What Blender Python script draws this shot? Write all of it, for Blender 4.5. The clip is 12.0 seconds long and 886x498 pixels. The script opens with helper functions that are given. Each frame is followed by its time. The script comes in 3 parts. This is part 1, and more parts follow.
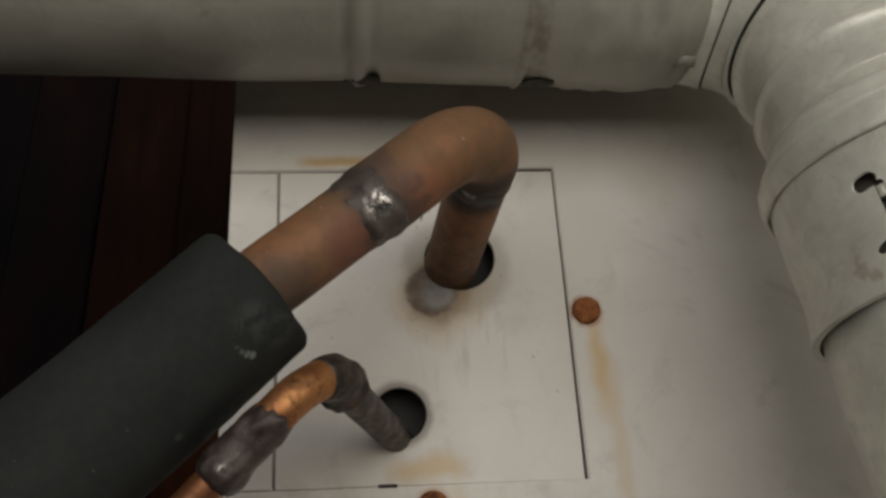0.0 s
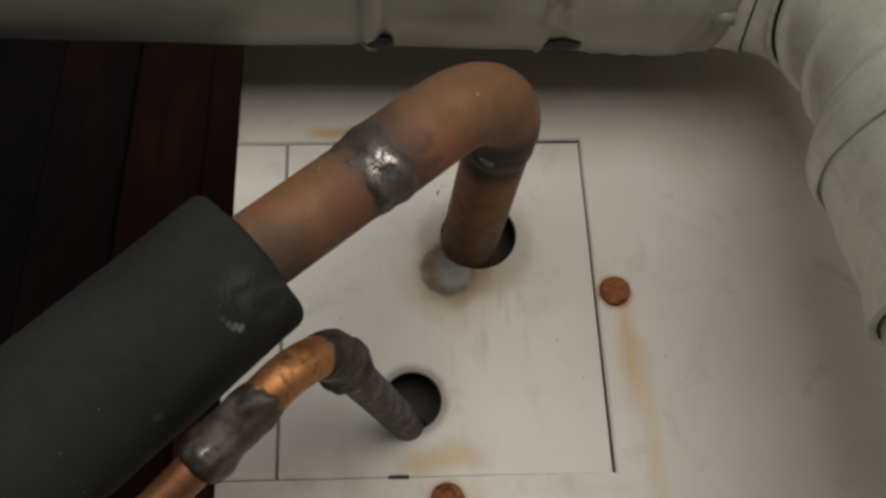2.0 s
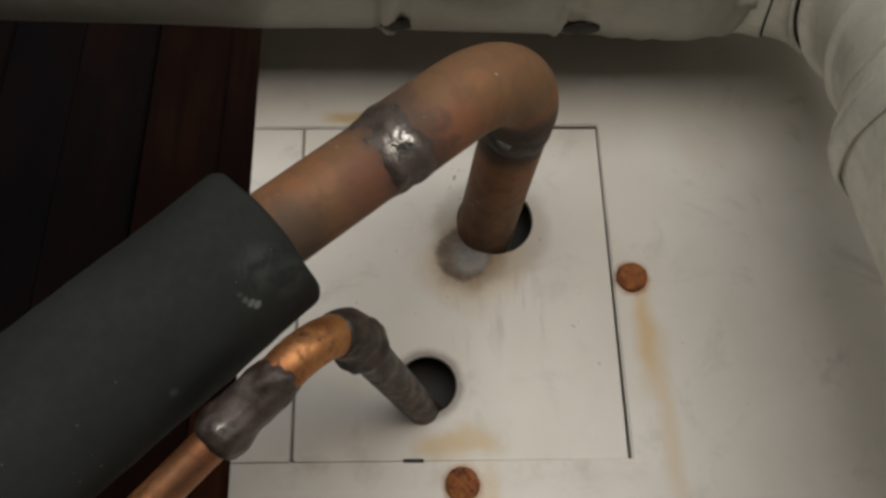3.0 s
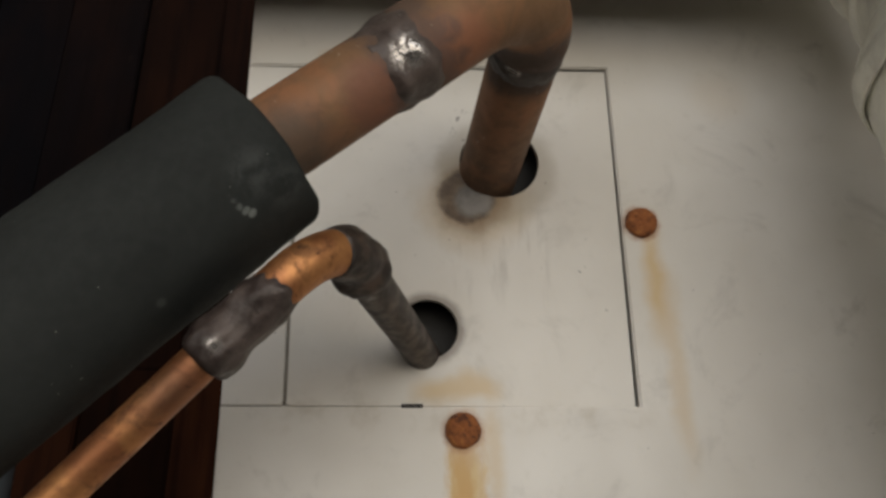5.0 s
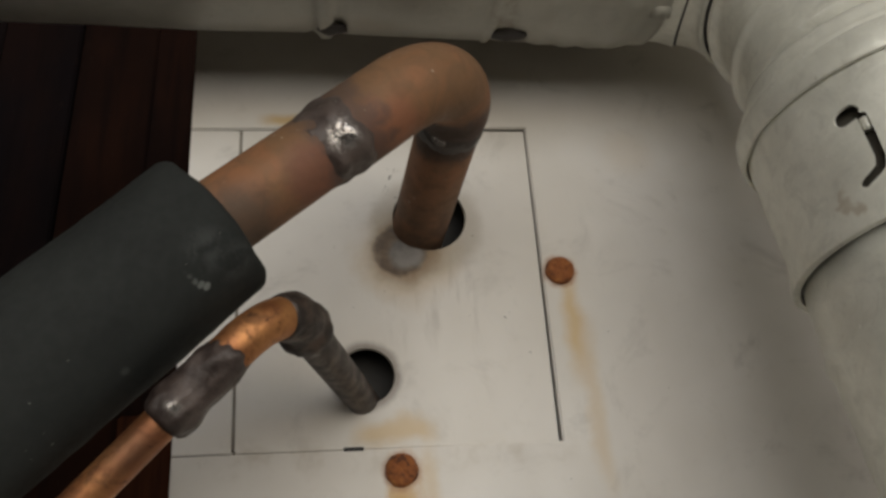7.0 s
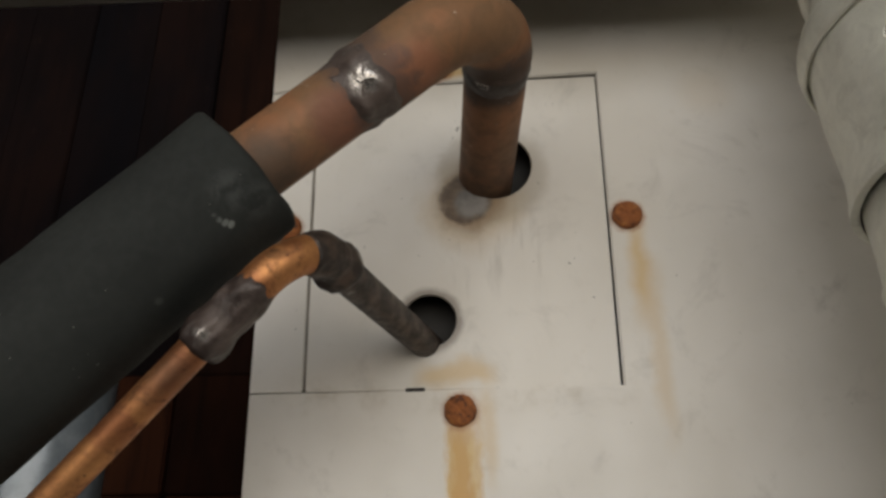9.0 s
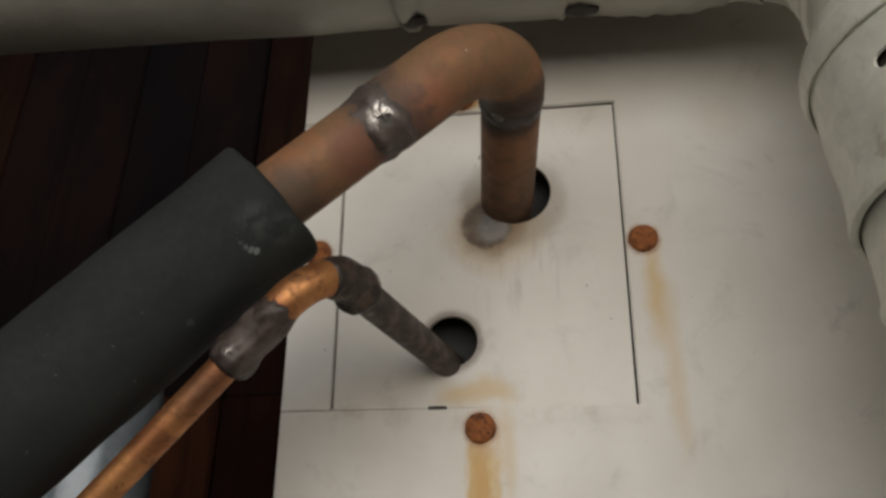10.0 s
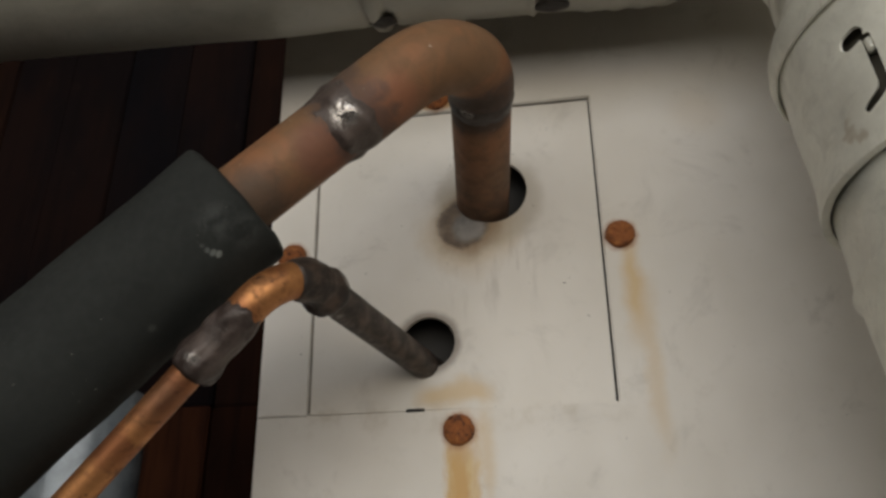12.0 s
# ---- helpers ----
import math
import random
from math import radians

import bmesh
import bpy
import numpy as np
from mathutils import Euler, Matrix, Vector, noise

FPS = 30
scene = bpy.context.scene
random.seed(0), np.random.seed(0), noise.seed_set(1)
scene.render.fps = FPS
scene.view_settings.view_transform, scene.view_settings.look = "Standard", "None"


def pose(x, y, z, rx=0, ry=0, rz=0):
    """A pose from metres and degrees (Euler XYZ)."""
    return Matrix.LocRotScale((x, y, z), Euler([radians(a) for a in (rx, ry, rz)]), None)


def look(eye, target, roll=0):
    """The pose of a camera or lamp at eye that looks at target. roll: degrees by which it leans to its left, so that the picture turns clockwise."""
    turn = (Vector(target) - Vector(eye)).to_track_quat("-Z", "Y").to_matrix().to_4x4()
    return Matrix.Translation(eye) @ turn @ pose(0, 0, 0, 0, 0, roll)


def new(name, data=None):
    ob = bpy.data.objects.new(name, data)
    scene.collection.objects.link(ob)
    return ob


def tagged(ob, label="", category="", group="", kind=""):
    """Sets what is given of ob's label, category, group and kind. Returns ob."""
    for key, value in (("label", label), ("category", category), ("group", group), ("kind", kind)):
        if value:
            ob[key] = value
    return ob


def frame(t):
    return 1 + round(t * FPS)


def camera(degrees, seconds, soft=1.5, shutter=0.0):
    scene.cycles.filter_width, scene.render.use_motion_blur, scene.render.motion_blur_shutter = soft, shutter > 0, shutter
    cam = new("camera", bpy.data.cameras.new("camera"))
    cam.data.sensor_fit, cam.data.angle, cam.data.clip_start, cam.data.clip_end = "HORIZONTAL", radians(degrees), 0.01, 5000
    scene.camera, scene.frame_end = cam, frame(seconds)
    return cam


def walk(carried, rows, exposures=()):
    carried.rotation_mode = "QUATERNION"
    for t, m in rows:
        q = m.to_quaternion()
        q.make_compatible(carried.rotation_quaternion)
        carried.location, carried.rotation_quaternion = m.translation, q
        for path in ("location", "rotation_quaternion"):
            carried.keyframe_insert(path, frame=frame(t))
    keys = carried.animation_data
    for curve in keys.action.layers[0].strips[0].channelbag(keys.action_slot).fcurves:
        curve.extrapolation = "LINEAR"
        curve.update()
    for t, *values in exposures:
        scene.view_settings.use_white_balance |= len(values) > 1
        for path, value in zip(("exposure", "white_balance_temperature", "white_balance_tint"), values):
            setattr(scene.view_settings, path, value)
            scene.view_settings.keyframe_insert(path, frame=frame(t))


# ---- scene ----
cam = camera(57.11, 12.0, soft=3.0)
PATH = [
    (0, (-0.01243, -0.30868, 1.49906), (0.1257, 1.5040, 2.3329), -2.96),
    (0.5, (-0.02488, -0.29438, 1.50250), (0.1625, 1.4988, 2.3681), -3.18),
    (1, (-0.02486, -0.28600, 1.50254), (0.1841, 1.5147, 2.3474), -2.74),
    (1.5, (-0.01541, -0.28724, 1.50354), (0.1333, 1.5139, 2.3601), -2.85),
    (2, (-0.00625, -0.28562, 1.50101), (0.0579, 1.5340, 2.3286), -1.80),
    (2.5, (-0.00782, -0.28429, 1.50000), (0.0115, 1.5373, 2.3254), -1.04),
    (4.5, (-0.00321, -0.27130, 1.48741), (0.0849, 1.5634, 2.2786), -0.38),
    (5, (-0.01072, -0.26428, 1.48662), (0.0406, 1.5693, 2.2836), -0.33),
    (5.5, (-0.01028, -0.26082, 1.48493), (0.0922, 1.6057, 2.1959), 1.10),
    (6, (-0.00966, -0.27897, 1.48274), (0.1810, 1.5373, 2.2981), -2.92),
    (6.5, (-0.01299, -0.29144, 1.48352), (0.2010, 1.5060, 2.3342), -3.94),
    (8.5, (0.01336, -0.27765, 1.48943), (0.0182, 1.5253, 2.3552), -0.86),
    (9, (0.02726, -0.28923, 1.47258), (-0.1661, 1.5297, 2.2814), -0.02),
    (9.5, (0.03588, -0.29876, 1.47287), (-0.2265, 1.4927, 2.3224), 0.53),
    (10, (0.03861, -0.30038, 1.46745), (-0.2658, 1.4801, 2.3261), 1.11),
    (10.5, (0.04914, -0.30330, 1.46966), (-0.2160, 1.4877, 2.3194), 0.03),
    (11, (0.04528, -0.30418, 1.46159), (-0.2449, 1.4600, 2.3579), 0.94),
    (11.5, (0.04112, -0.30371, 1.46204), (-0.2432, 1.4652, 2.3509), 0.67),
    (12, (0.04650, -0.29467, 1.46714), (-0.2502, 1.4808, 2.3387), -0.36),
]
walk(cam, [(t, look(eye, target, roll)) for t, eye, target, roll in PATH],
     [(0.0, -0.3), (1.5, -0.24), (2.5, -0.05), (4.5, 0.06), (5.5, -0.08), (6.5, -0.08), (8.5, 0.02), (10.0, 0.02), (11.0, -0.18), (12.0, -0.06)])

# ---- world and light ----
world = bpy.data.worlds.new("world")
scene.world = world
world.use_nodes = True
wn = world.node_tree
sky = wn.nodes.new("ShaderNodeTexSky")
sky.sky_type, sky.sun_disc = "NISHITA", False
sky.sun_elevation, sky.sun_rotation = radians(40), radians(160)
wn.links.new(sky.outputs[0], wn.nodes["Background"].inputs[0])
wn.nodes["Background"].inputs[1].default_value = 0.1


def window_light(name, eye, target, w, h, watts, colour):
    lamp = bpy.data.lights.new(name, "AREA")
    lamp.shape, lamp.size, lamp.size_y = "RECTANGLE", w, h
    lamp.energy, lamp.color = watts, colour
    ob = new(name, lamp)
    ob.matrix_world = look(eye, target)
    return ob


# daylight that falls in through the wide opening behind the camera
window_light("opening_daylight", (0.36, -1.97, 1.79), (0.36, 0.0, 1.79), 2.95, 1.38, 32.0, (1.0, 0.942, 0.852))


# ---- materials ----
class Mat:
    """A small builder of node materials."""

    def __init__(self, name, rough=0.5, metal=0.0, base=(0.5, 0.5, 0.5)):
        self.m = bpy.data.materials.new(name)
        self.m.use_nodes = True
        self.t = self.m.node_tree
        self.b = self.t.nodes["Principled BSDF"]
        self.b.inputs["Roughness"].default_value = rough
        self.b.inputs["Metallic"].default_value = metal
        self.b.inputs["Base Color"].default_value = (*base, 1)
        self.co = self.t.nodes.new("ShaderNodeTexCoord").outputs["Object"]
        self.xyz = None

    def put(self, socket, value):
        if isinstance(value, (int, float)):
            socket.default_value = value
        elif isinstance(value, tuple):
            socket.default_value = (*value, 1) if len(value) == 3 and socket.type == "RGBA" else value
        else:
            self.t.links.new(value, socket)

    def math(self, op, a, b=0.0, clamp=False):
        n = self.t.nodes.new("ShaderNodeMath")
        n.operation, n.use_clamp = op, clamp
        self.put(n.inputs[0], a)
        self.put(n.inputs[1], b)
        return n.outputs[0]

    def noise(self, scale, detail=4.0, rough=0.6, stretch=(1, 1, 1), distort=0.0):
        v = self.t.nodes.new("ShaderNodeMapping")
        v.inputs["Scale"].default_value = stretch
        self.t.links.new(self.co, v.inputs[0])
        n = self.t.nodes.new("ShaderNodeTexNoise")
        n.inputs["Scale"].default_value, n.inputs["Detail"].default_value = scale, detail
        n.inputs["Roughness"].default_value, n.inputs["Distortion"].default_value = rough, distort
        self.t.links.new(v.outputs[0], n.inputs["Vector"])
        return n.outputs["Fac"]

    def ramp(self, fac, lo, hi, a=0.0, b=1.0):
        n = self.t.nodes.new("ShaderNodeMapRange")
        n.interpolation_type = "SMOOTHSTEP"
        self.put(n.inputs[0], fac)
        for i, v in enumerate((lo, hi, a, b)):
            n.inputs[i + 1].default_value = v
        return n.outputs[0]

    def mix(self, fac, a, b, blend="MIX"):
        n = self.t.nodes.new("ShaderNodeMix")
        n.data_type, n.blend_type = "RGBA", blend
        self.put(n.inputs[0], fac)
        self.put(n.inputs[6], a)
        self.put(n.inputs[7], b)
        return n.outputs[2]

    def axis(self, i):
        if self.xyz is None:
            self.xyz = self.t.nodes.new("ShaderNodeSeparateXYZ")
            self.t.links.new(self.co, self.xyz.inputs[0])
        return self.xyz.outputs[i]

    def blob(self, centre, radius, soft, squash=(1, 1, 1), wobble=None, amount=0.0):
        """1 within radius of centre, 0 past radius + soft."""
        s = None
        for i in range(3):
            d = self.math("MULTIPLY", self.math("SUBTRACT", self.axis(i), centre[i]), squash[i])
            d = self.math("MULTIPLY", d, d)
            s = d if s is None else self.math("ADD", s, d)
        d = self.math("SQRT", s)
        if wobble is not None:
            d = self.math("ADD", d, self.math("MULTIPLY", self.math("SUBTRACT", wobble, 0.5), amount))
        return self.ramp(d, radius, radius + soft, 1.0, 0.0)

    def box(self, x0, x1, z0, z1, sx, sz, wobble=None, amount=0.0):
        """1 within a soft upright rectangle of the front plane."""
        x, z = self.axis(0), self.axis(2)
        if wobble is not None:
            w = self.math("MULTIPLY", self.math("SUBTRACT", wobble, 0.5), amount)
            x, z = self.math("ADD", x, w), self.math("ADD", z, w)
        f = self.math("MULTIPLY", self.ramp(x, x0 - sx, x0 + sx), self.ramp(x, x1 - sx, x1 + sx, 1.0, 0.0))
        g = self.math("MULTIPLY", self.ramp(z, z0 - sz, z0 + sz), self.ramp(z, z1 - sz, z1 + sz, 1.0, 0.0))
        return self.math("MULTIPLY", f, g)

    def times(self, *fs):
        out = fs[0]
        for f in fs[1:]:
            out = self.math("MULTIPLY", out, f)
        return out

    def colour(self, c):
        self.put(self.b.inputs["Base Color"], c)

    def rough(self, r):
        self.put(self.b.inputs["Roughness"], r)

    def metal(self, r):
        self.put(self.b.inputs["Metallic"], r)

    def bump(self, height, strength, distance):
        n = self.t.nodes.new("ShaderNodeBump")
        n.inputs["Strength"].default_value, n.inputs["Distance"].default_value = strength, distance
        self.put(n.inputs["Height"], height)
        self.t.links.new(n.outputs[0], self.b.inputs["Normal"])


def painted_sheet():
    """Off-white enamelled sheet metal with rust runs, old glue and smudges."""
    m = Mat("white_sheet_metal", 0.42)
    big, fine = m.noise(14, 3), m.noise(160, 5, 0.65)
    runs = m.noise(60, 4, 0.6, (1.6, 1, 0.35))
    c = m.mix(m.ramp(big, 0.3, 0.75), (0.66, 0.635, 0.60), (0.57, 0.545, 0.505))
    c = m.mix(m.times(m.ramp(fine, 0.55, 0.8), 0.25), c, (0.42, 0.39, 0.34))
    # grey smudges and scuffs
    c = m.mix(m.times(m.ramp(m.noise(38, 5, 0.7, distort=0.6), 0.54, 0.72), 0.4), c, (0.36, 0.34, 0.32))
    c = m.mix(m.times(m.ramp(m.noise(9, 3, 0.5, (1, 1, 0.6)), 0.48, 0.68), 0.4), c, (0.50, 0.46, 0.40))
    drip = m.box(-0.0027, 0.0363, 1.5852, 1.6176, 0.006, 0.012, runs, 0.012)
    c = m.mix(m.times(drip, m.ramp(m.noise(120, 4, 0.6, (1.6, 1, 0.25)), 0.5, 0.7), 0.45), c, (0.33, 0.30, 0.27))
    grime_shade = m.math("MULTIPLY", m.box(-0.0620, 0.0634, 1.5383, 1.5495, 0.01, 0.004), m.ramp(m.noise(85, 4), 0.45, 0.7))
    c = m.mix(m.times(grime_shade, 0.4), c, (0.36, 0.31, 0.24))
    # tiny black specks
    c = m.mix(m.times(m.ramp(m.noise(420, 2), 0.74, 0.78), 0.7), c, (0.05, 0.045, 0.04))
    flick = m.times(m.box(0.0005, 0.0057, 1.6457, 1.6659, 0.002, 0.004), m.ramp(m.noise(330, 3), 0.60, 0.66))
    c = m.mix(m.times(flick, 0.8), c, (0.05, 0.04, 0.035))
    # rust runs under the screws
    yellow, rust = (0.50, 0.32, 0.10), (0.30, 0.12, 0.03)
    c = m.mix(m.times(m.box(-0.0025, 0.0103, 1.2954, 1.5353, 0.0022, 0.01, m.noise(75, 4, 0.65, (1.3, 1, 0.6)), 0.013), m.ramp(runs, 0.2, 0.6, 0.35, 1.0), 0.85), c, m.mix(m.ramp(m.noise(110, 4, 0.6, (1, 1, 0.5)), 0.4, 0.62), (0.53, 0.35, 0.105), (0.45, 0.255, 0.060)))
    c = m.mix(m.times(m.box(-0.0006, 0.0066, 1.4776, 1.5353, 0.002, 0.02, m.noise(95, 4, 0.65, (1.3, 1, 0.5)), 0.012), 0.8), c, (0.46, 0.255, 0.055))
    c = m.mix(m.times(m.box(0.0106, 0.0152, 1.5132, 1.5436, 0.002, 0.010, m.noise(60, 3), 0.010), 0.4), c, yellow)
    c = m.mix(m.times(m.box(0.0678, 0.0739, 1.5720, 1.6085, 0.003, 0.012, m.noise(50, 3), 0.008), 0.7), c, yellow)
    c = m.mix(m.times(m.box(0.0726, 0.0782, 1.5296, 1.5853, 0.0025, 0.014, m.noise(50, 3), 0.010), 0.35), c, yellow)
    c = m.mix(m.times(m.box(-0.0485, 0.0111, 1.6817, 1.6863, 0.006, 0.002, runs, 0.003), 0.75), c, yellow)
    c = m.mix(m.times(m.box(-0.0106, 0.0151, 1.5485, 1.5556, 0.005, 0.003, m.noise(42, 3), 0.016), 0.6), c, yellow)
    c = m.mix(m.times(m.blob((0.1048, 0, 1.6668), 0.002, 0.013, wobble=big, amount=0.01), 0.13), c, yellow)
    for x, z in ((0.0682, 1.612), (0.0028, 1.5375), (-0.0665, 1.613), (-0.0053, 1.6865)):
        c = m.mix(m.times(m.blob((x, 0, z), 0.0052, 0.0030, wobble=m.noise(240, 3), amount=0.004), 0.7), c, rust)
    # scorched paint round the pipe holes, bare grey metal below the larger one
    hole = m.blob((0.0161, 0, 1.6333), 0.0185, 0.007, wobble=m.noise(70), amount=0.008)
    scorch = m.blob((0.0072, 0, 1.6217), 0.0088, 0.0085, wobble=m.noise(90), amount=0.008)
    char = m.blob((0.0054, 0, 1.6226), 0.0092, 0.0028, wobble=m.noise(150), amount=0.006)
    c = m.mix(m.times(m.blob((0.0079, 0, 1.6210), 0.012, 0.014, wobble=m.noise(60), amount=0.016), 0.5), c, (0.42, 0.30, 0.15))
    c = m.mix(m.times(hole, 0.4), c, (0.24, 0.19, 0.12))
    c = m.mix(m.times(scorch, 0.8), c, (0.19, 0.115, 0.050))
    c = m.mix(m.times(char, m.ramp(m.noise(120), 0.3, 0.6, 0.55, 1.0), 0.95), c, (0.062, 0.037, 0.019))
    bare = m.blob((0.0080, 0, 1.6213), 0.0050, 0.0036, wobble=m.noise(130), amount=0.005)
    c = m.mix(m.times(bare, 0.9), c, m.mix(m.ramp(m.noise(75), 0.35, 0.65), (0.085, 0.078, 0.070), (0.215, 0.20, 0.185)))
    c = m.mix(m.times(m.blob((-0.0090, 0, 1.5720), 0.0112, 0.0035, wobble=fine, amount=0.003), 0.7), c, (0.12, 0.09, 0.07))
    m.colour(c)
    m.rough(m.ramp(big, 0.2, 0.8, 0.36, 0.55))
    m.bump(m.math("ADD", m.math("MULTIPLY", big, 1.0), m.math("MULTIPLY", fine, 0.06)), 0.35, 0.002)
    return m.m


def rusted():
    m = Mat("rusted_steel", 0.85)
    n, f = m.noise(330, 5, 0.7), m.noise(900, 4)
    c = m.mix(m.ramp(n, 0.36, 0.52), (0.075, 0.024, 0.010), (0.24, 0.078, 0.020))
    c = m.mix(m.times(m.ramp(n, 0.54, 0.68), 0.8), c, (0.36, 0.15, 0.040))
    c = m.mix(m.ramp(f, 0.6, 0.72), c, (0.055, 0.020, 0.010))
    m.colour(c)
    m.bump(f, 0.7, 0.0008)
    return m.m


def galvanised(name, grime_shade):
    """Dull zinc-coated sheet, blotchy, with a few brown drips and a grimy film that also carries shade."""
    m = Mat(name, 0.4, 0.2)
    n, f = m.noise(45, 5, 0.65), m.noise(260, 4)
    c = m.mix(m.ramp(n, 0.3, 0.72), (0.66, 0.66, 0.59), (0.84, 0.84, 0.76))
    c = m.mix(m.times(m.ramp(f, 0.5, 0.75), 0.4), c, (0.70, 0.70, 0.65))
    c = m.mix(m.times(m.ramp(m.noise(420, 2), 0.70, 0.74), 0.7), c, (0.88, 0.88, 0.84))
    c = m.mix(m.times(m.ramp(m.noise(110, 5, 0.7, distort=0.8), 0.5, 0.66), 0.25), c, (0.40, 0.40, 0.35))
    c = m.mix(m.times(m.ramp(m.noise(70, 3, 0.6), 0.69, 0.76), 0.45), c, (0.32, 0.23, 0.13))
    c = m.mix(m.times(m.box(0.0415, 0.0490, 1.665, 1.730, 0.0022, 0.012, m.noise(160, 4), 0.010), m.ramp(m.noise(120, 4), 0.35, 0.6), 0.85), c, (0.16, 0.085, 0.028))
    c = m.mix(m.times(m.ramp(m.noise(24, 3), 0.62, 0.78), 0.3), c, (0.42, 0.40, 0.33))
    c = m.mix(m.times(m.ramp(m.noise(11, 4, 0.6), 0.25, 0.6, 0.7, 1.0), grime_shade), c, (0.26, 0.25, 0.21))
    c = m.mix(m.times(m.ramp(m.noise(150, 5, 0.72, (0.35, 1, 1), 0.5), 0.53, 0.63), 0.12), c, (0.42, 0.40, 0.34))
    c = m.mix(m.times(m.ramp(m.noise(210, 4, 0.7), 0.67, 0.73), 0.3), c, (0.20, 0.16, 0.10))
    m.colour(c)
    m.rough(m.ramp(n, 0.2, 0.8, 0.30, 0.44))
    m.bump(m.math("ADD", n, m.math("MULTIPLY", f, 0.25)), 0.42, 0.0015)
    return m.m


def dull_copper():
    """Large copper pipe, browned and heat-tinted beside the solder."""
    m = Mat("dull_copper", 0.6, 0.12)
    m.b.inputs["Specular IOR Level"].default_value = 0.3
    n, f, g = m.noise(60, 5, 0.62), m.noise(420, 5, 0.7), m.noise(160, 4, 0.65, distort=0.5)
    c = m.mix(m.ramp(n, 0.32, 0.68), (0.290, 0.130, 0.062), (0.245, 0.118, 0.058))
    c = m.mix(m.times(m.ramp(g, 0.45, 0.66), 0.5), c, (0.155, 0.090, 0.053))
    c = m.mix(m.times(m.ramp(f, 0.5, 0.8), 0.3), c, (0.14, 0.085, 0.05))
    c = m.mix(m.times(m.ramp(m.noise(28, 4, 0.6, distort=0.5), 0.45, 0.60), 0.6), c, (0.168, 0.108, 0.060))
    # pink heat bloom and soot next to the joints
    c = m.mix(m.times(m.blob((-0.0200, -0.1007, 1.5975), 0.006, 0.008, wobble=n, amount=0.016), 0.6), c, (0.19, 0.076, 0.055))
    c = m.mix(m.times(m.blob((-0.0005, -0.0992, 1.6115), 0.006, 0.007, wobble=n, amount=0.012), 0.75), c, (0.27, 0.115, 0.066))
    c = m.mix(m.times(m.blob((-0.0400, -0.1000, 1.5830), 0.004, 0.011, wobble=n, amount=0.016), 0.8), c, (0.085, 0.065, 0.05))
    soot = m.blob((0.0205, -0.0625, 1.6415), 0.0125, 0.007, wobble=g, amount=0.012)
    c = m.mix(m.times(soot, 0.85), c, (0.035, 0.027, 0.024))
    c = m.mix(m.times(m.blob((-0.0159, -0.0940, 1.6137), 0.0130, 0.005, wobble=g, amount=0.012), 0.7), c, (0.075, 0.055, 0.050))
    # darker towards the casing
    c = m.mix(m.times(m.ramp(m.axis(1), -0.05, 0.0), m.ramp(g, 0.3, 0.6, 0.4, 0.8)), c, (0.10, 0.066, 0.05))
    c = m.mix(m.times(m.ramp(m.noise(520, 1), 0.765, 0.785), 0.5), c, (0.55, 0.47, 0.38))
    m.colour(c)
    m.rough(m.ramp(g, 0.2, 0.8, 0.50, 0.74))
    m.bump(m.math("ADD", f, m.math("MULTIPLY", g, 1.2)), 0.3, 0.0006)
    return m.m


def bright_copper():
    """Small copper pipe, orange and still glossy, browned in patches."""
    m = Mat("bright_copper", 0.36, 0.75)
    n, f = m.noise(80, 4, 0.6), m.noise(420, 5)
    c = m.mix(m.ramp(n, 0.35, 0.65), (0.55, 0.260, 0.100), (0.29, 0.116, 0.050))
    c = m.mix(m.times(m.ramp(f, 0.52, 0.75), 0.55), c, (0.22, 0.09, 0.045))
    c = m.mix(m.times(m.blob((-0.0609, -0.1032, 1.5244), 0.004, 0.012, wobble=n, amount=0.016), 0.8), c, (0.11, 0.06, 0.045))
    c = m.mix(m.times(m.blob((-0.0876, -0.1077, 1.4954), 0.006, 0.012, wobble=n, amount=0.02), 0.65), c, (0.14, 0.06, 0.035))
    brown = m.noise(150, 5, 0.68, distort=0.6)
    c = m.mix(m.times(m.ramp(brown, 0.50, 0.66), 0.6), c, (0.13, 0.060, 0.030))
    c = m.mix(m.times(m.ramp(m.noise(300, 3), 0.64, 0.70), 0.6), c, (0.05, 0.028, 0.018))
    m.colour(c)
    m.rough(m.ramp(brown, 0.35, 0.65, 0.42, 0.6))
    m.bump(m.math("ADD", f, brown), 0.16, 0.0005)
    return m.m


def sooty_copper():
    """Fired copper fitting, black-brown scale with copper showing through."""
    m = Mat("scaled_copper", 0.45, 0.3)
    n, f = m.noise(140, 5, 0.65), m.noise(520, 4)
    c = m.mix(m.ramp(n, 0.38, 0.7), (0.026, 0.020, 0.017), (0.085, 0.058, 0.044))
    c = m.mix(m.times(m.ramp(f, 0.6, 0.75), 0.45), c, (0.14, 0.078, 0.050))
    # two glints painted in as pale, smoother spots
    glint = m.times(m.math("MAXIMUM", m.blob((-0.0203, -0.0778, 1.5655), 0.0012, 0.0026, wobble=n, amount=0.004), m.blob((-0.0252, -0.0702, 1.5562), 0.0012, 0.0030, wobble=n, amount=0.004)), m.ramp(m.noise(300, 3), 0.42, 0.56))
    c = m.mix(m.times(glint, 0.8), c, (0.40, 0.39, 0.37))
    m.colour(c)
    m.rough(m.mix(glint, m.ramp(n, 0.3, 0.7, 0.62, 0.4), (0.2, 0.2, 0.2)))
    m.bump(m.math("ADD", f, m.math("MULTIPLY", n, 1.5)), 0.4, 0.0008)
    return m.m


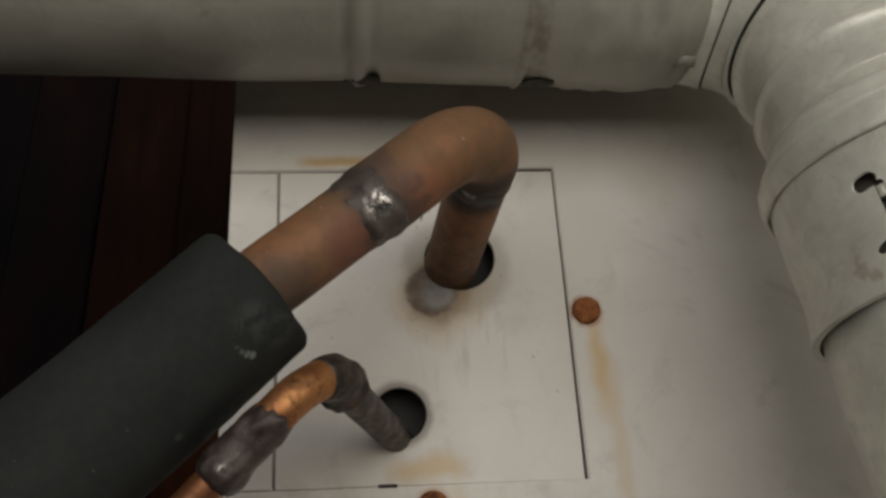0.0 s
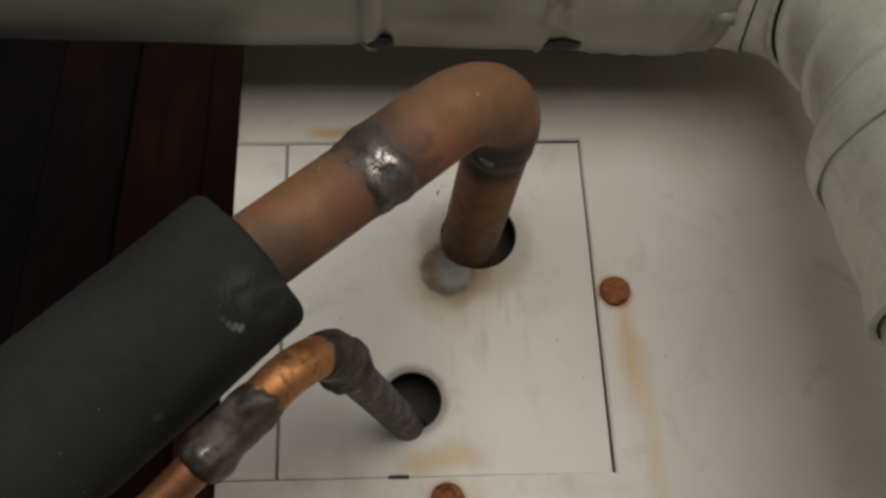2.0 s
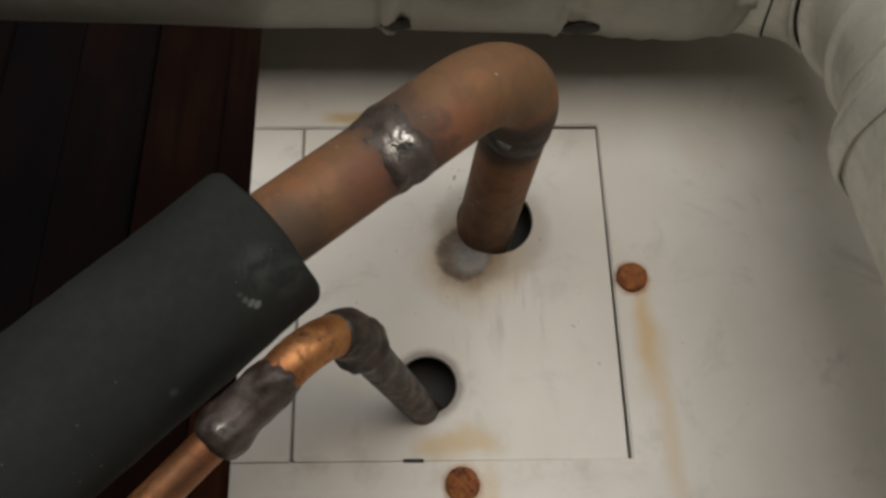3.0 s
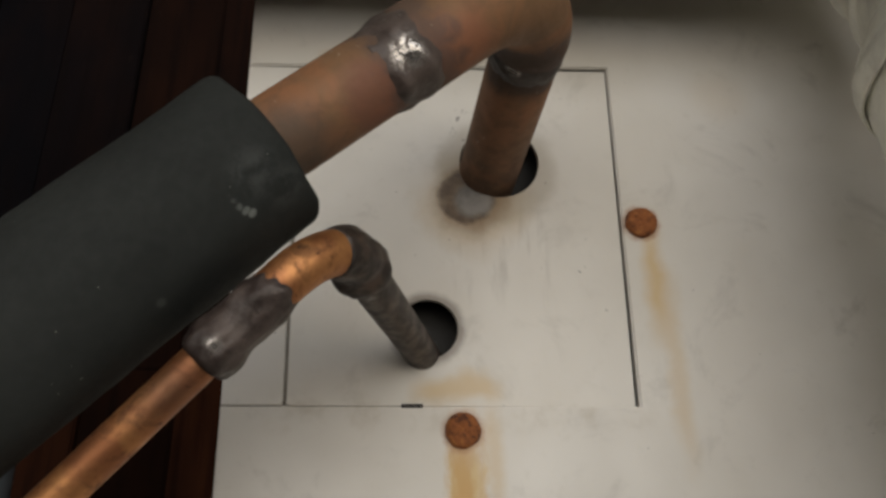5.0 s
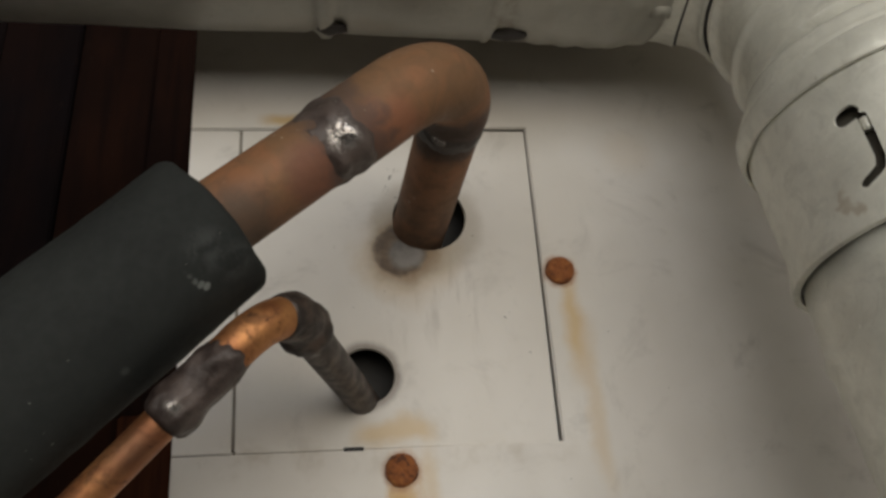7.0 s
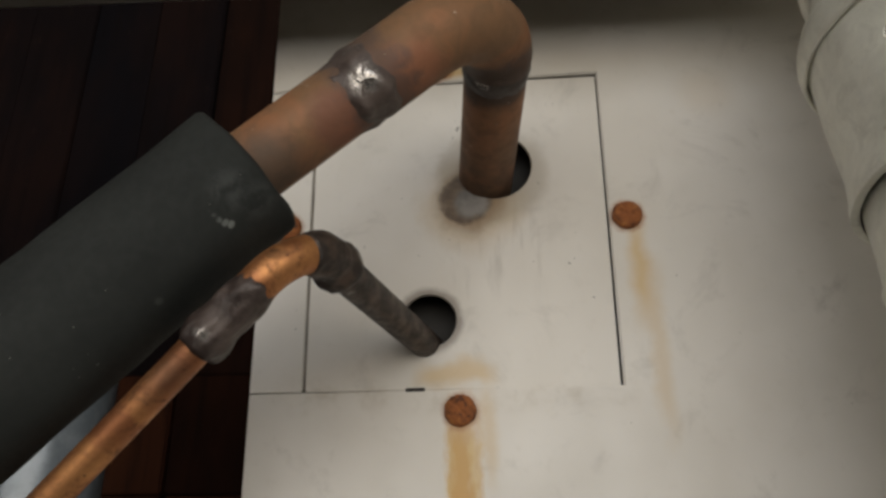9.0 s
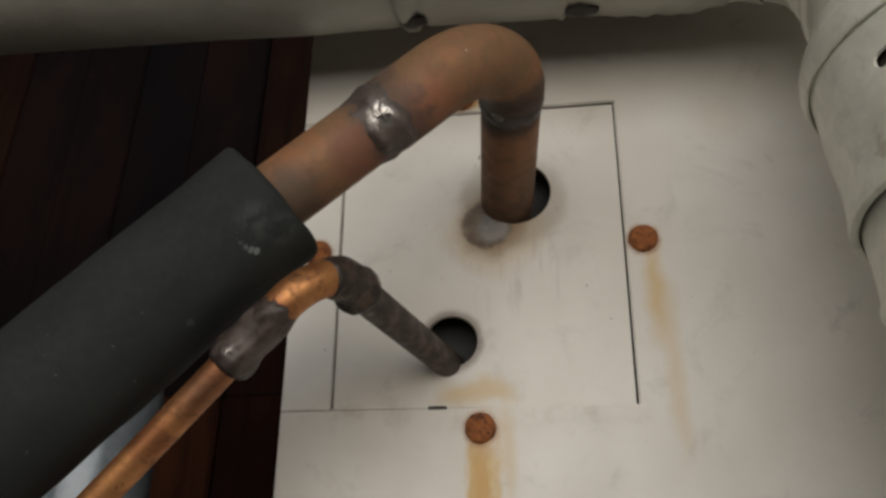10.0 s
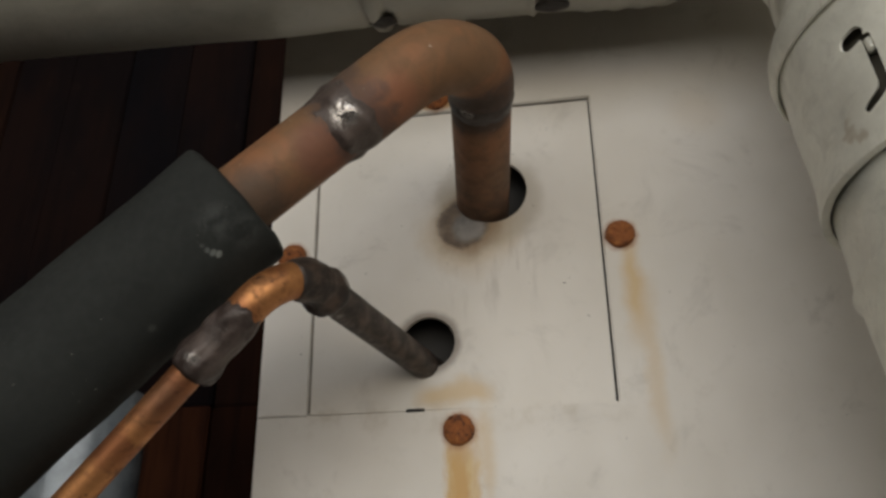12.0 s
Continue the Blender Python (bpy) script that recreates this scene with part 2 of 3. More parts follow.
def solder(name, lo, hi, dull, shine=(), bump=0.4):
    """Fired solder run, dull with scale, brighter tin at random, glints painted in at shine."""
    m = Mat(name, dull, 0.35)
    n, f, g = m.noise(110, 4, 0.6), m.noise(520, 3), m.noise(260, 4, 0.65, distort=0.4)
    c = m.mix(m.ramp(n, 0.36, 0.66), lo, hi)
    c = m.mix(m.times(m.ramp(g, 0.50, 0.68), 0.45), c, tuple(v * 0.55 for v in lo))
    c = m.mix(m.times(m.ramp(f, 0.62, 0.75), 0.3), c, tuple(min(0.6, v * 1.7) for v in hi))
    r = m.ramp(g, 0.35, 0.65, dull + 0.12, dull - 0.06)
    k = m.times(m.ramp(g, 0.68, 0.74), 0.6)
    # painted glints: pale, metallic, smooth spots at fixed places
    for at, size in shine:
        k = m.math("MAXIMUM", k, m.times(m.blob(at, size * 0.5, size * 0.7, wobble=g, amount=size * 1.6), m.ramp(f, 0.35, 0.5)))
    m.colour(m.mix(m.times(k, 0.8), c, (0.42, 0.40, 0.38)))
    m.metal(m.math("ADD", m.math("MULTIPLY", k, 0.7), 0.15))
    m.rough(m.mix(k, r, (0.14, 0.14, 0.14)))
    m.bump(m.math("ADD", n, m.math("MULTIPLY", g, 0.35)), bump, 0.0016)
    return m.m


def foam():
    """Black closed-cell insulation sleeve, dusty, with pale scuffs."""
    m = Mat("black_foam", 0.9)
    m.b.inputs["Specular IOR Level"].default_value = 0.25
    n, f, g = m.noise(40, 4), m.noise(420, 3, 0.6), m.noise(190, 4, 0.65)
    c = m.mix(m.ramp(n, 0.3, 0.7), (0.0165, 0.0185, 0.0178), (0.0225, 0.0250, 0.0238))
    c = m.mix(m.times(m.ramp(g, 0.55, 0.8), 0.12), c, (0.030, 0.034, 0.031))
    c = m.mix(m.times(m.ramp(m.noise(560, 1), 0.795, 0.81), 0.7), c, (0.16, 0.17, 0.15))
    # a rubbed patch by the end, with a crescent-shaped scuff below it
    rub = m.math("MAXIMUM", m.blob((-0.0458, -0.1128, 1.5700), 0.0035, 0.0045, wobble=g, amount=0.008), m.blob((-0.0400, -0.1070, 1.5695), 0.0030, 0.0045, wobble=g, amount=0.008))
    c = m.mix(m.times(rub, m.ramp(g, 0.38, 0.62), 0.6), c, (0.060, 0.065, 0.064))
    nick = None
    for at in ((-0.0504, -0.1127, 1.5646), (-0.0497, -0.1115, 1.5637), (-0.0487, -0.1100, 1.5630), (-0.0477, -0.1086, 1.5627), (-0.0466, -0.1072, 1.5628)):
        k = m.blob(at, 0.0008, 0.0006, wobble=f, amount=0.0008)
        nick = k if nick is None else m.math("MAXIMUM", nick, k)
    c = m.mix(m.times(nick, m.ramp(g, 0.35, 0.6, 0.5, 1.0), 0.9), c, (0.18, 0.195, 0.185))
    for at in ((-0.0507, -0.1165, 1.5731), (-0.0893, -0.1203, 1.5505), (-0.0739, -0.1195, 1.5571), (-0.0712, -0.1193, 1.5615), (-0.0640, -0.1054, 1.5433)):
        c = m.mix(m.times(m.blob(at, 0.0004, 0.0011, wobble=f, amount=0.0012), 0.3), c, (0.12, 0.13, 0.12))
    m.colour(c)
    m.rough(m.ramp(f, 0.3, 0.7, 0.74, 0.86))
    m.bump(f, 0.10, 0.0004)
    return m.m


def plain(name, a, b, rough=0.7, metal=0.0, scale=20.0, stretch=(1, 1, 1), bump=0.2):
    m = Mat(name, rough, metal)
    n, f = m.noise(scale, 5, 0.6, stretch), m.noise(scale * 9, 4, 0.6, stretch)
    c = m.mix(m.ramp(n, 0.3, 0.7), a, b)
    m.colour(m.mix(m.times(m.ramp(f, 0.5, 0.8), 0.3), c, tuple(x * 0.5 for x in a)))
    m.bump(f, bump, 0.001)
    return m.m


def stained_wood(name, dark, light, worn):
    """Old dark-stained boards, matt, no two stained alike, redder where the stain has worn."""
    m = Mat(name, 0.95)
    m.b.inputs["Specular IOR Level"].default_value = 0.1
    which = m.t.nodes.new("ShaderNodeObjectInfo").outputs["Random"]
    n, g = m.noise(7, 4, 0.6, (1.6, 1.6, 0.6)), m.noise(60, 4, 0.6, (2, 2, 0.12))
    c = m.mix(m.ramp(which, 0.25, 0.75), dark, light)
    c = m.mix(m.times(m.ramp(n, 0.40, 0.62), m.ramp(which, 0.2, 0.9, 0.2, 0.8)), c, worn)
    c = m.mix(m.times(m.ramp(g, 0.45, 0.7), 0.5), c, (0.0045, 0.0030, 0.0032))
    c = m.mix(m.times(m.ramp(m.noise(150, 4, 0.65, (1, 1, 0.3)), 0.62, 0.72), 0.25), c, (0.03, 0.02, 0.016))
    m.colour(c)
    m.bump(g, 0.3, 0.001)
    return m.m


SHEET, RUST, ZINC, COPPER, BRIGHT, SCALE, FOAM = (painted_sheet(), rusted(), galvanised("galvanised_sheet", 0.0), dull_copper(), bright_copper(), sooty_copper(), foam())
SOLDER = solder("brown_solder", (0.058, 0.042, 0.037), (0.095, 0.072, 0.063), 0.5, (((-0.0144, -0.1047, 1.6074), 0.0046),), 0.55)
SOOTY_SOLDER = solder("sooty_solder", (0.026, 0.020, 0.018), (0.055, 0.042, 0.036), 0.5, (((0.0163, -0.0632, 1.6326), 0.0030),))
GREY_SOLDER = solder("grey_solder", (0.030, 0.020, 0.017), (0.092, 0.070, 0.062), 0.48, (((-0.0540, -0.1000, 1.5362), 0.0022),), 0.5)
# dark so that the unseen walls and ceiling throw back little light
PLASTER = plain("dark_wall_plaster", (0.11, 0.093, 0.073), (0.15, 0.128, 0.103), 0.9, scale=4)
# darker copy of ZINC: the top run's shade put into its colour, with some dirt
SHADED_GRIMY_ZINC = galvanised("shaded_grimy_galvanised_sheet", 0.75)
# shaded and lit tones of the same boards, the shade put into the colour
SHADED_WOOD = stained_wood("shaded_stained_wood", (0.0046, 0.0042, 0.0062), (0.0125, 0.0056, 0.0044), (0.023, 0.0090, 0.0056))
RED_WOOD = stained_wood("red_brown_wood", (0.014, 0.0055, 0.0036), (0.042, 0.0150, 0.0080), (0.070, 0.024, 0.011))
CONCRETE = plain("floor_concrete", (0.08, 0.075, 0.07), (0.12, 0.11, 0.10), 0.85, scale=6)
SEAM_SHADE = plain("seam_shade_grey", (0.16, 0.145, 0.125), (0.26, 0.24, 0.21), 0.8, scale=90)
LINER = plain("slot_shade_brown", (0.09, 0.082, 0.066), (0.15, 0.135, 0.11), 0.7, scale=80)
TAR = plain("black_tar", (0.014, 0.010, 0.008), (0.030, 0.022, 0.016), 0.6, scale=200, bump=0.5)
INNER = plain("casing_inside", (0.03, 0.028, 0.026), (0.05, 0.047, 0.045), 0.8)
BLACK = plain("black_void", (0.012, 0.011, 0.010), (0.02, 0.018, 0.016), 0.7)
FOIL = plain("pale_grey_plastic", (0.13, 0.155, 0.175), (0.21, 0.235, 0.26), 0.22, 0.1, scale=60, bump=0.08)


# ---- geometry helpers ----
def link(name, bm, material, smooth=True):
    bmesh.ops.recalc_face_normals(bm, faces=bm.faces)
    for fc in bm.faces:
        fc.smooth = smooth
    me = bpy.data.meshes.new(name)
    bm.to_mesh(me)
    bm.free()
    me.materials.append(material)
    return new(name, me)


def thing(name, at, label, category, group="", kind=""):
    ob = new(name)
    ob.empty_display_size = 0.01
    ob.location = at
    return tagged(ob, label, category, group, kind)


BASE = {}


def part(name, bm, material, parent, label="", smooth=True):
    """Links bm, given in world places, as one mesh under a thing or under a part."""
    ob = link(name, bm, material, smooth)
    ob.parent = parent
    origin = BASE.get(parent.name, parent.location.copy())
    ob.matrix_parent_inverse = Matrix.Translation(-origin)
    BASE[ob.name] = Vector((0, 0, 0))
    return tagged(ob, label)


def block(x0, x1, y0, y1, z0, z1, bevel=0.0, bm=None):
    bm = bm or bmesh.new()
    made = bmesh.ops.create_cube(bm, size=1.0)["verts"]
    for v in made:
        v.co = Vector((x0 if v.co.x < 0 else x1, y0 if v.co.y < 0 else y1, z0 if v.co.z < 0 else z1))
    if bevel:
        edges = {e for v in made for e in v.link_edges}
        bmesh.ops.bevel(bm, geom=list(edges), offset=bevel, segments=2, affect="EDGES")
    return bm


def fillet(points, cut, steps=14):
    """A path through straight runs whose corners are rounded over `cut` metres."""
    pts = [Vector(p) for p in points]
    out = [pts[0]]
    for a, b, c in zip(pts, pts[1:], pts[2:]):
        p, q = b + (a - b).normalized() * cut, b + (c - b).normalized() * cut
        half = (a - b).angle(c - b) / 2
        radius = cut * math.tan(half)
        mid = b + ((a - b).normalized() + (c - b).normalized()).normalized() * (radius / math.sin(half))
        u, w = p - mid, q - mid
        for i in range(steps + 1):
            out.append(mid + u.normalized().slerp(w.normalized(), i / steps) * radius)
    out.append(pts[-1])
    return out


def resample(path, step):
    """Even places along a path, with their distance from its start."""
    total, out = 0.0, []
    runs = []
    for a, b in zip(path, path[1:]):
        d = (b - a).length
        if d > 1e-7:
            runs.append((total, d, a, b))
            total += d
    n = max(2, int(total / step))
    k = 0
    for i in range(n + 1):
        s = min(total * i / n, total - 1e-9)
        while k + 1 < len(runs) and runs[k + 1][0] <= s:
            k += 1
        t0, d, a, b = runs[k]
        out.append((s, a.lerp(b, (s - t0) / d)))
    return out, total


def sweep(rings, segs=40, radius=None, caps=True, bm=None):
    """A skin round rings of (distance, place); radius(distance, angle) in metres."""
    bm = bm or bmesh.new()
    frame_x, last, loops = None, None, []
    for i, (s, p) in enumerate(rings):
        a, b = rings[max(0, i - 1)][1], rings[min(len(rings) - 1, i + 1)][1]
        d = (b - a)
        d = d.normalized() if d.length > 1e-9 else last
        if frame_x is None:
            frame_x = d.orthogonal().normalized()
            up = Vector((0, 0, 1)) - d * d.z
            if up.length > 0.2:
                frame_x = up.normalized()
        else:
            frame_x = (frame_x - d * frame_x.dot(d)).normalized()
        last, side = d, d.cross(frame_x)
        loop = []
        for j in range(segs):
            a = 2 * math.pi * j / segs
            loop.append(bm.verts.new(p + (frame_x * math.cos(a) + side * math.sin(a)) * radius(s, a)))
        loops.append(loop)
    for u, v in zip(loops, loops[1:]):
        for j in range(segs):
            bm.faces.new((u[j], u[(j + 1) % segs], v[(j + 1) % segs], v[j]))
    if caps:
        bm.faces.new(list(reversed(loops[0])))
        bm.faces.new(loops[-1])
    return bm


def lathe(a, axis, profile, segs=48, closed=False, wobble=None):
    """A body turned about the axis from a: profile of (along, radius)."""
    bm = bmesh.new()
    a, d = Vector(a), Vector(axis).normalized()
    x = (Vector((0, 0, 1)) - d * d.z)
    x = x.normalized() if x.length > 0.2 else d.orthogonal().normalized()
    y = d.cross(x)
    loops = []
    for s, r in profile:
        loop = []
        for j in range(segs):
            t = 2 * math.pi * j / segs
            rr, ss = (r, s) if wobble is None else wobble(s, r, t)
            loop.append(bm.verts.new(a + d * ss + (x * math.cos(t) + y * math.sin(t)) * rr))
        loops.append(loop)
    pairs = list(zip(loops, loops[1:])) + ([(loops[-1], loops[0])] if closed else [])
    for u, v in pairs:
        for j in range(segs):
            bm.faces.new((u[j], u[(j + 1) % segs], v[(j + 1) % segs], v[j]))
    if not closed:
        for loop in (loops[0], loops[-1]):
            if (loop[0].co - loop[segs // 2].co).length > 1e-5:
                bm.faces.new(loop)
    return bm


def lump(p, scale, seed):
    return noise.noise(Vector(p) * scale + Vector((seed, seed * 1.7, seed * 0.3)))


def cut_out(ob, bm):
    """Takes the body bm out of ob for good."""
    tool = link("tool", bm, BLACK)
    mod = ob.modifiers.new("cut", "BOOLEAN")
    mod.object, mod.operation, mod.solver = tool, "DIFFERENCE", "EXACT"
    bpy.context.view_layer.update()
    me = bpy.data.meshes.new_from_object(ob.evaluated_get(bpy.context.evaluated_depsgraph_get()))
    ob.modifiers.clear()
    me.set_sharp_from_angle(angle=radians(35))
    old, ob.data = ob.data, me
    bpy.data.meshes.remove(old)
    bpy.data.objects.remove(tool)


# ---- the room ----
def room():
    # plain shell added out of view, kept dark to hold down the bounce
    x0, x1, y0, y1, z1 = -1.6, 1.9, -2.0, 0.62, 2.6
    tagged(link("floor", block(x0 - 0.1, x1 + 0.1, y0 - 0.1, y1 + 0.1, -0.1, 0.0), CONCRETE, False), "grey concrete floor of the plant room", "floor", kind="structure")
    tagged(link("ceiling", block(x0 - 0.1, x1 + 0.1, y0 - 0.1, y1 + 0.1, z1, z1 + 0.1), PLASTER, False), "plain plastered ceiling of the room", "ceiling", kind="structure")
    tagged(link("wall_west", block(x0 - 0.1, x0, y0, y1, 0, z1), PLASTER, False), "plain plastered side wall", "wall", kind="structure")
    tagged(link("wall_east", block(x1, x1 + 0.1, y0, y1, 0, z1), PLASTER, False), "plain plastered side wall", "wall", kind="structure")
    tagged(link("wall_north", block(x0, x1, y1, y1 + 0.1, 0, z1), PLASTER, False), "plain plastered wall behind the casing", "wall", kind="structure")
    # the wall behind the camera, with its window opening
    wx0, wx1, wz0, wz1 = -1.14, 1.86, 1.08, 2.50
    bm = block(x0, wx0, y0 - 0.1, y0, 0, z1)
    block(wx1, x1, y0 - 0.1, y0, 0, z1, bm=bm)
    block(wx0, wx1, y0 - 0.1, y0, 0, wz0, bm=bm)
    block(wx0, wx1, y0 - 0.1, y0, wz1, z1, bm=bm)
    tagged(link("wall_south", bm, PLASTER, False), "plain plastered wall with a wide opening", "wall", kind="structure")


room()


# ---- dark boards beside the casing ----
def board_wall():
    wall = thing("wooden_partition", (-0.5, 0.42, 0), "stained wooden board partition behind the casing edge, coloured darker above for shade", "partition", kind="structure")
    x = -0.062
    k = 0
    while x > -1.0:
        w = 0.075
        y = 0.40 + 0.006 * lump((k, 0, 0), 3.1, 2.0)
        part("board", block(x - w + 0.0006, x, y, y + 0.02, 1.666, 2.4, 0.0015), SHADED_WOOD, wall, smooth=False)
        # shorter pieces below, under two butt joints, redder because coloured as better lit
        part("board", block(x - w + 0.0006, x, y - 0.001, y + 0.019, 1.562, 1.665, 0.0015), RED_WOOD, wall, "red-brown board, in the lit tone of the wood", smooth=False)
        part("board", block(x - w + 0.0006, x, y + 0.001, y + 0.021, 0.0, 1.561, 0.0015), RED_WOOD, wall, "red-brown board, in the lit tone of the wood", smooth=False)
        x -= w
        k += 1
    part("rail", block(-1.0, -0.062, 0.425, 0.455, 1.42, 1.50, 0.002), SHADED_WOOD, wall, smooth=False)


board_wall()


# ---- the white casing ----
LEFT, RIGHT, TOP = -0.0770, 0.62, 1.95
CUT_X, CUT_TOP, CUT_BOT = 0.0613, 1.6795, 1.5455


def left_edge(z):
    """The casing stands a touch out of plumb."""
    return -0.0760 - 0.018 * (z - CUT_BOT)


def prism(outline, y0, y1, bevel=0.0006):
    """A sheet between y0 (front) and y1 with the outline (x, z), its front edges eased."""
    bm = bmesh.new()
    front = [bm.verts.new((x, y0, z)) for x, z in outline]
    face = bm.faces.new(front)
    edge = list(face.edges)
    out = bmesh.ops.extrude_face_region(bm, geom=[face])
    for v in out["geom"]:
        if isinstance(v, bmesh.types.BMVert):
            v.co.y = y1
    if bevel:
        bmesh.ops.bevel(bm, geom=edge, offset=bevel, segments=2, affect="EDGES")
    return bm


def holed_sheet(outline, holes, y0, y1):
    """A sheet with round holes, whose rims turn inwards."""
    bm = bmesh.new()
    rings = [[bm.verts.new((x, y0, z)) for x, z in outline]]
    for cx, cz, r in holes:
        rings.append([bm.verts.new((cx + r * math.cos(a), y0, cz + r * math.sin(a))) for a in np.linspace(0, 2 * math.pi, 48, endpoint=False)])
    edges = []
    for ring in rings:
        edges += [bm.edges.new((ring[i], ring[(i + 1) % len(ring)])) for i in range(len(ring))]
    bmesh.ops.triangle_fill(bm, use_beauty=True, use_dissolve=False, edges=edges)
    for k, ring in enumerate(rings):
        depth = (y1 - y0) if k == 0 else 0.0014
        prev = ring
        for step, (dy, dr) in enumerate(((0.0004, 0.0003), (depth, 0.0004))):
            nxt = []
            for i, v in enumerate(ring):
                if k:
                    cx, cz, r = holes[k - 1]
                    s = 1 - dr / r
                    nxt.append(bm.verts.new((cx + (v.co.x - cx) * s, y0 + dy, cz + (v.co.z - cz) * s)))
                else:
                    nxt.append(bm.verts.new((v.co.x, y0 + dy, v.co.z)))
            for i in range(len(ring)):
                j = (i + 1) % len(ring)
                bm.faces.new((prev[i], prev[j], nxt[j], nxt[i]))
            prev = nxt
    return bm


def screw(x, z, turn, casing):
    """A rusted pan-head screw with a worn cross recess."""
    r = 0.0058
    prof = [(0.0, r * 0.96), (-0.0006, r), (-0.0014, r * 0.98), (-0.0022, r * 0.86), (-0.0028, r * 0.62), (-0.0031, r * 0.36), (-0.0030, r * 0.2), (-0.0029, 0.0001)]

    def worn(s, rr, t):
        cross = max(0.0, math.cos(4 * (t - turn))) ** 2 if rr < r * 0.7 else 0.0
        pit = 0.00035 * lump((math.cos(t) * 3, math.sin(t) * 3, rr * 900), 1.7, x * 50)
        return rr * (1 + 0.06 * lump((math.cos(t) * 2, math.sin(t) * 2, s * 400), 1.6, x * 90)), s + pit + 0.0005 * cross
    part("screw", lathe((x, 0.0, z), (0, 1, 0), prof, 32, wobble=worn), RUST, casing, "rusted screw head")


def casing():
    ob = thing("equipment_casing", (0.25, 0.15, 0), "white enamelled sheet-metal equipment casing with rust stains", "casing")
    c_shape = [(left_edge(0.02), 0.02), (RIGHT, 0.02), (RIGHT, TOP), (left_edge(TOP), TOP), (left_edge(CUT_TOP), CUT_TOP), (CUT_X, CUT_TOP), (CUT_X, CUT_BOT), (left_edge(CUT_BOT), CUT_BOT)]
    part("front_sheet", prism(c_shape, 0.0, 0.0040), SHEET, ob, smooth=False)
    part("left_side", block(LEFT + 0.0200, LEFT + 0.0214, 0.0041, 0.30, 0.02, TOP), SHEET, ob, smooth=False)
    part("right_side", block(RIGHT - 0.002, RIGHT - 0.0006, 0.0041, 0.30, 0.02, TOP), SHEET, ob, smooth=False)
    part("top_sheet", block(LEFT + 0.0214, RIGHT - 0.002, 0.0041, 0.30, TOP - 0.002, TOP), SHEET, ob, smooth=False)
    part("back_sheet", block(LEFT + 0.0214, RIGHT - 0.002, 0.298, 0.30, 0.02, TOP - 0.002), INNER, ob, smooth=False)
    part("plinth", block(LEFT + 0.01, RIGHT - 0.01, 0.02, 0.28, 0.0, 0.02), INNER, ob, smooth=False)
    # the cut-out is filled by a narrow strip and by the plate that the pipes pass through
    part("filler_strip", prism([(left_edge(CUT_BOT), CUT_BOT + 0.0004), (-0.0560, CUT_BOT + 0.0003), (-0.0588, CUT_TOP - 0.0008), (left_edge(CUT_TOP), CUT_TOP - 0.0005)], 0.0002, 0.0014, 0.0003), SHEET, ob, "narrow white filler strip", smooth=False)
    plate = [(-0.0547, CUT_BOT + 0.0003), (0.0604, CUT_BOT + 0.0004), (0.0606, CUT_TOP - 0.0016), (-0.0575, CUT_TOP - 0.0007)]
    bm = holed_sheet(plate, [(0.0178, 1.6372, 0.0149), (-0.0090, 1.5720, 0.0108)], 0.0004, 0.0016)
    for v in bm.verts:  # sprung in a little at its free corner
        k = max(0.0, (v.co.x - 0.02) / 0.04) ** 2 * max(0.0, (1.66 - v.co.z) / 0.11)
        v.co.y += 0.0022 * k
    part("access_plate", bm, SHEET, ob, "white access plate with two pipe holes", smooth=False)
    # grey strip added behind the gap to colour it as a soft shade line
    part("seam_shade_strip", block(-0.061, -0.053, 0.0013, 0.0024, 1.547, 1.679), SEAM_SHADE, ob, "added grey strip for the shade line in the seam", smooth=False)
    part("seam_chip", block(-0.0173, -0.0101, -0.0003, 0.0010, 1.5449, 1.5463, 0.0003), BLACK, ob, "dark chip in the seam", smooth=False)
    # black sheet added to give the darkness inside the holes
    part("backing", block(LEFT + 0.003, 0.09, 0.016, 0.018, 1.52, 1.71), BLACK, ob, "added black sheet for the shade inside the casing", smooth=False)
    for x, z, turn in ((0.0682, 1.6120, 0.3), (0.0028, 1.5375, 0.9), (-0.0665, 1.6130, 0.1), (-0.0053, 1.6865, 0.5)):
        screw(x, z, turn, ob)


casing()


# ---- the large copper pipe with its insulation ----
INS_END = Vector((-0.0452, -0.0943, 1.5896))
INS_DIR = Vector((-0.7027, -0.0518, -0.7096)).normalized()
ELBOW = Vector((0.0252, -0.0935, 1.6475))
LEG_FOOT = Vector((0.0142, 0.0, 1.6345))


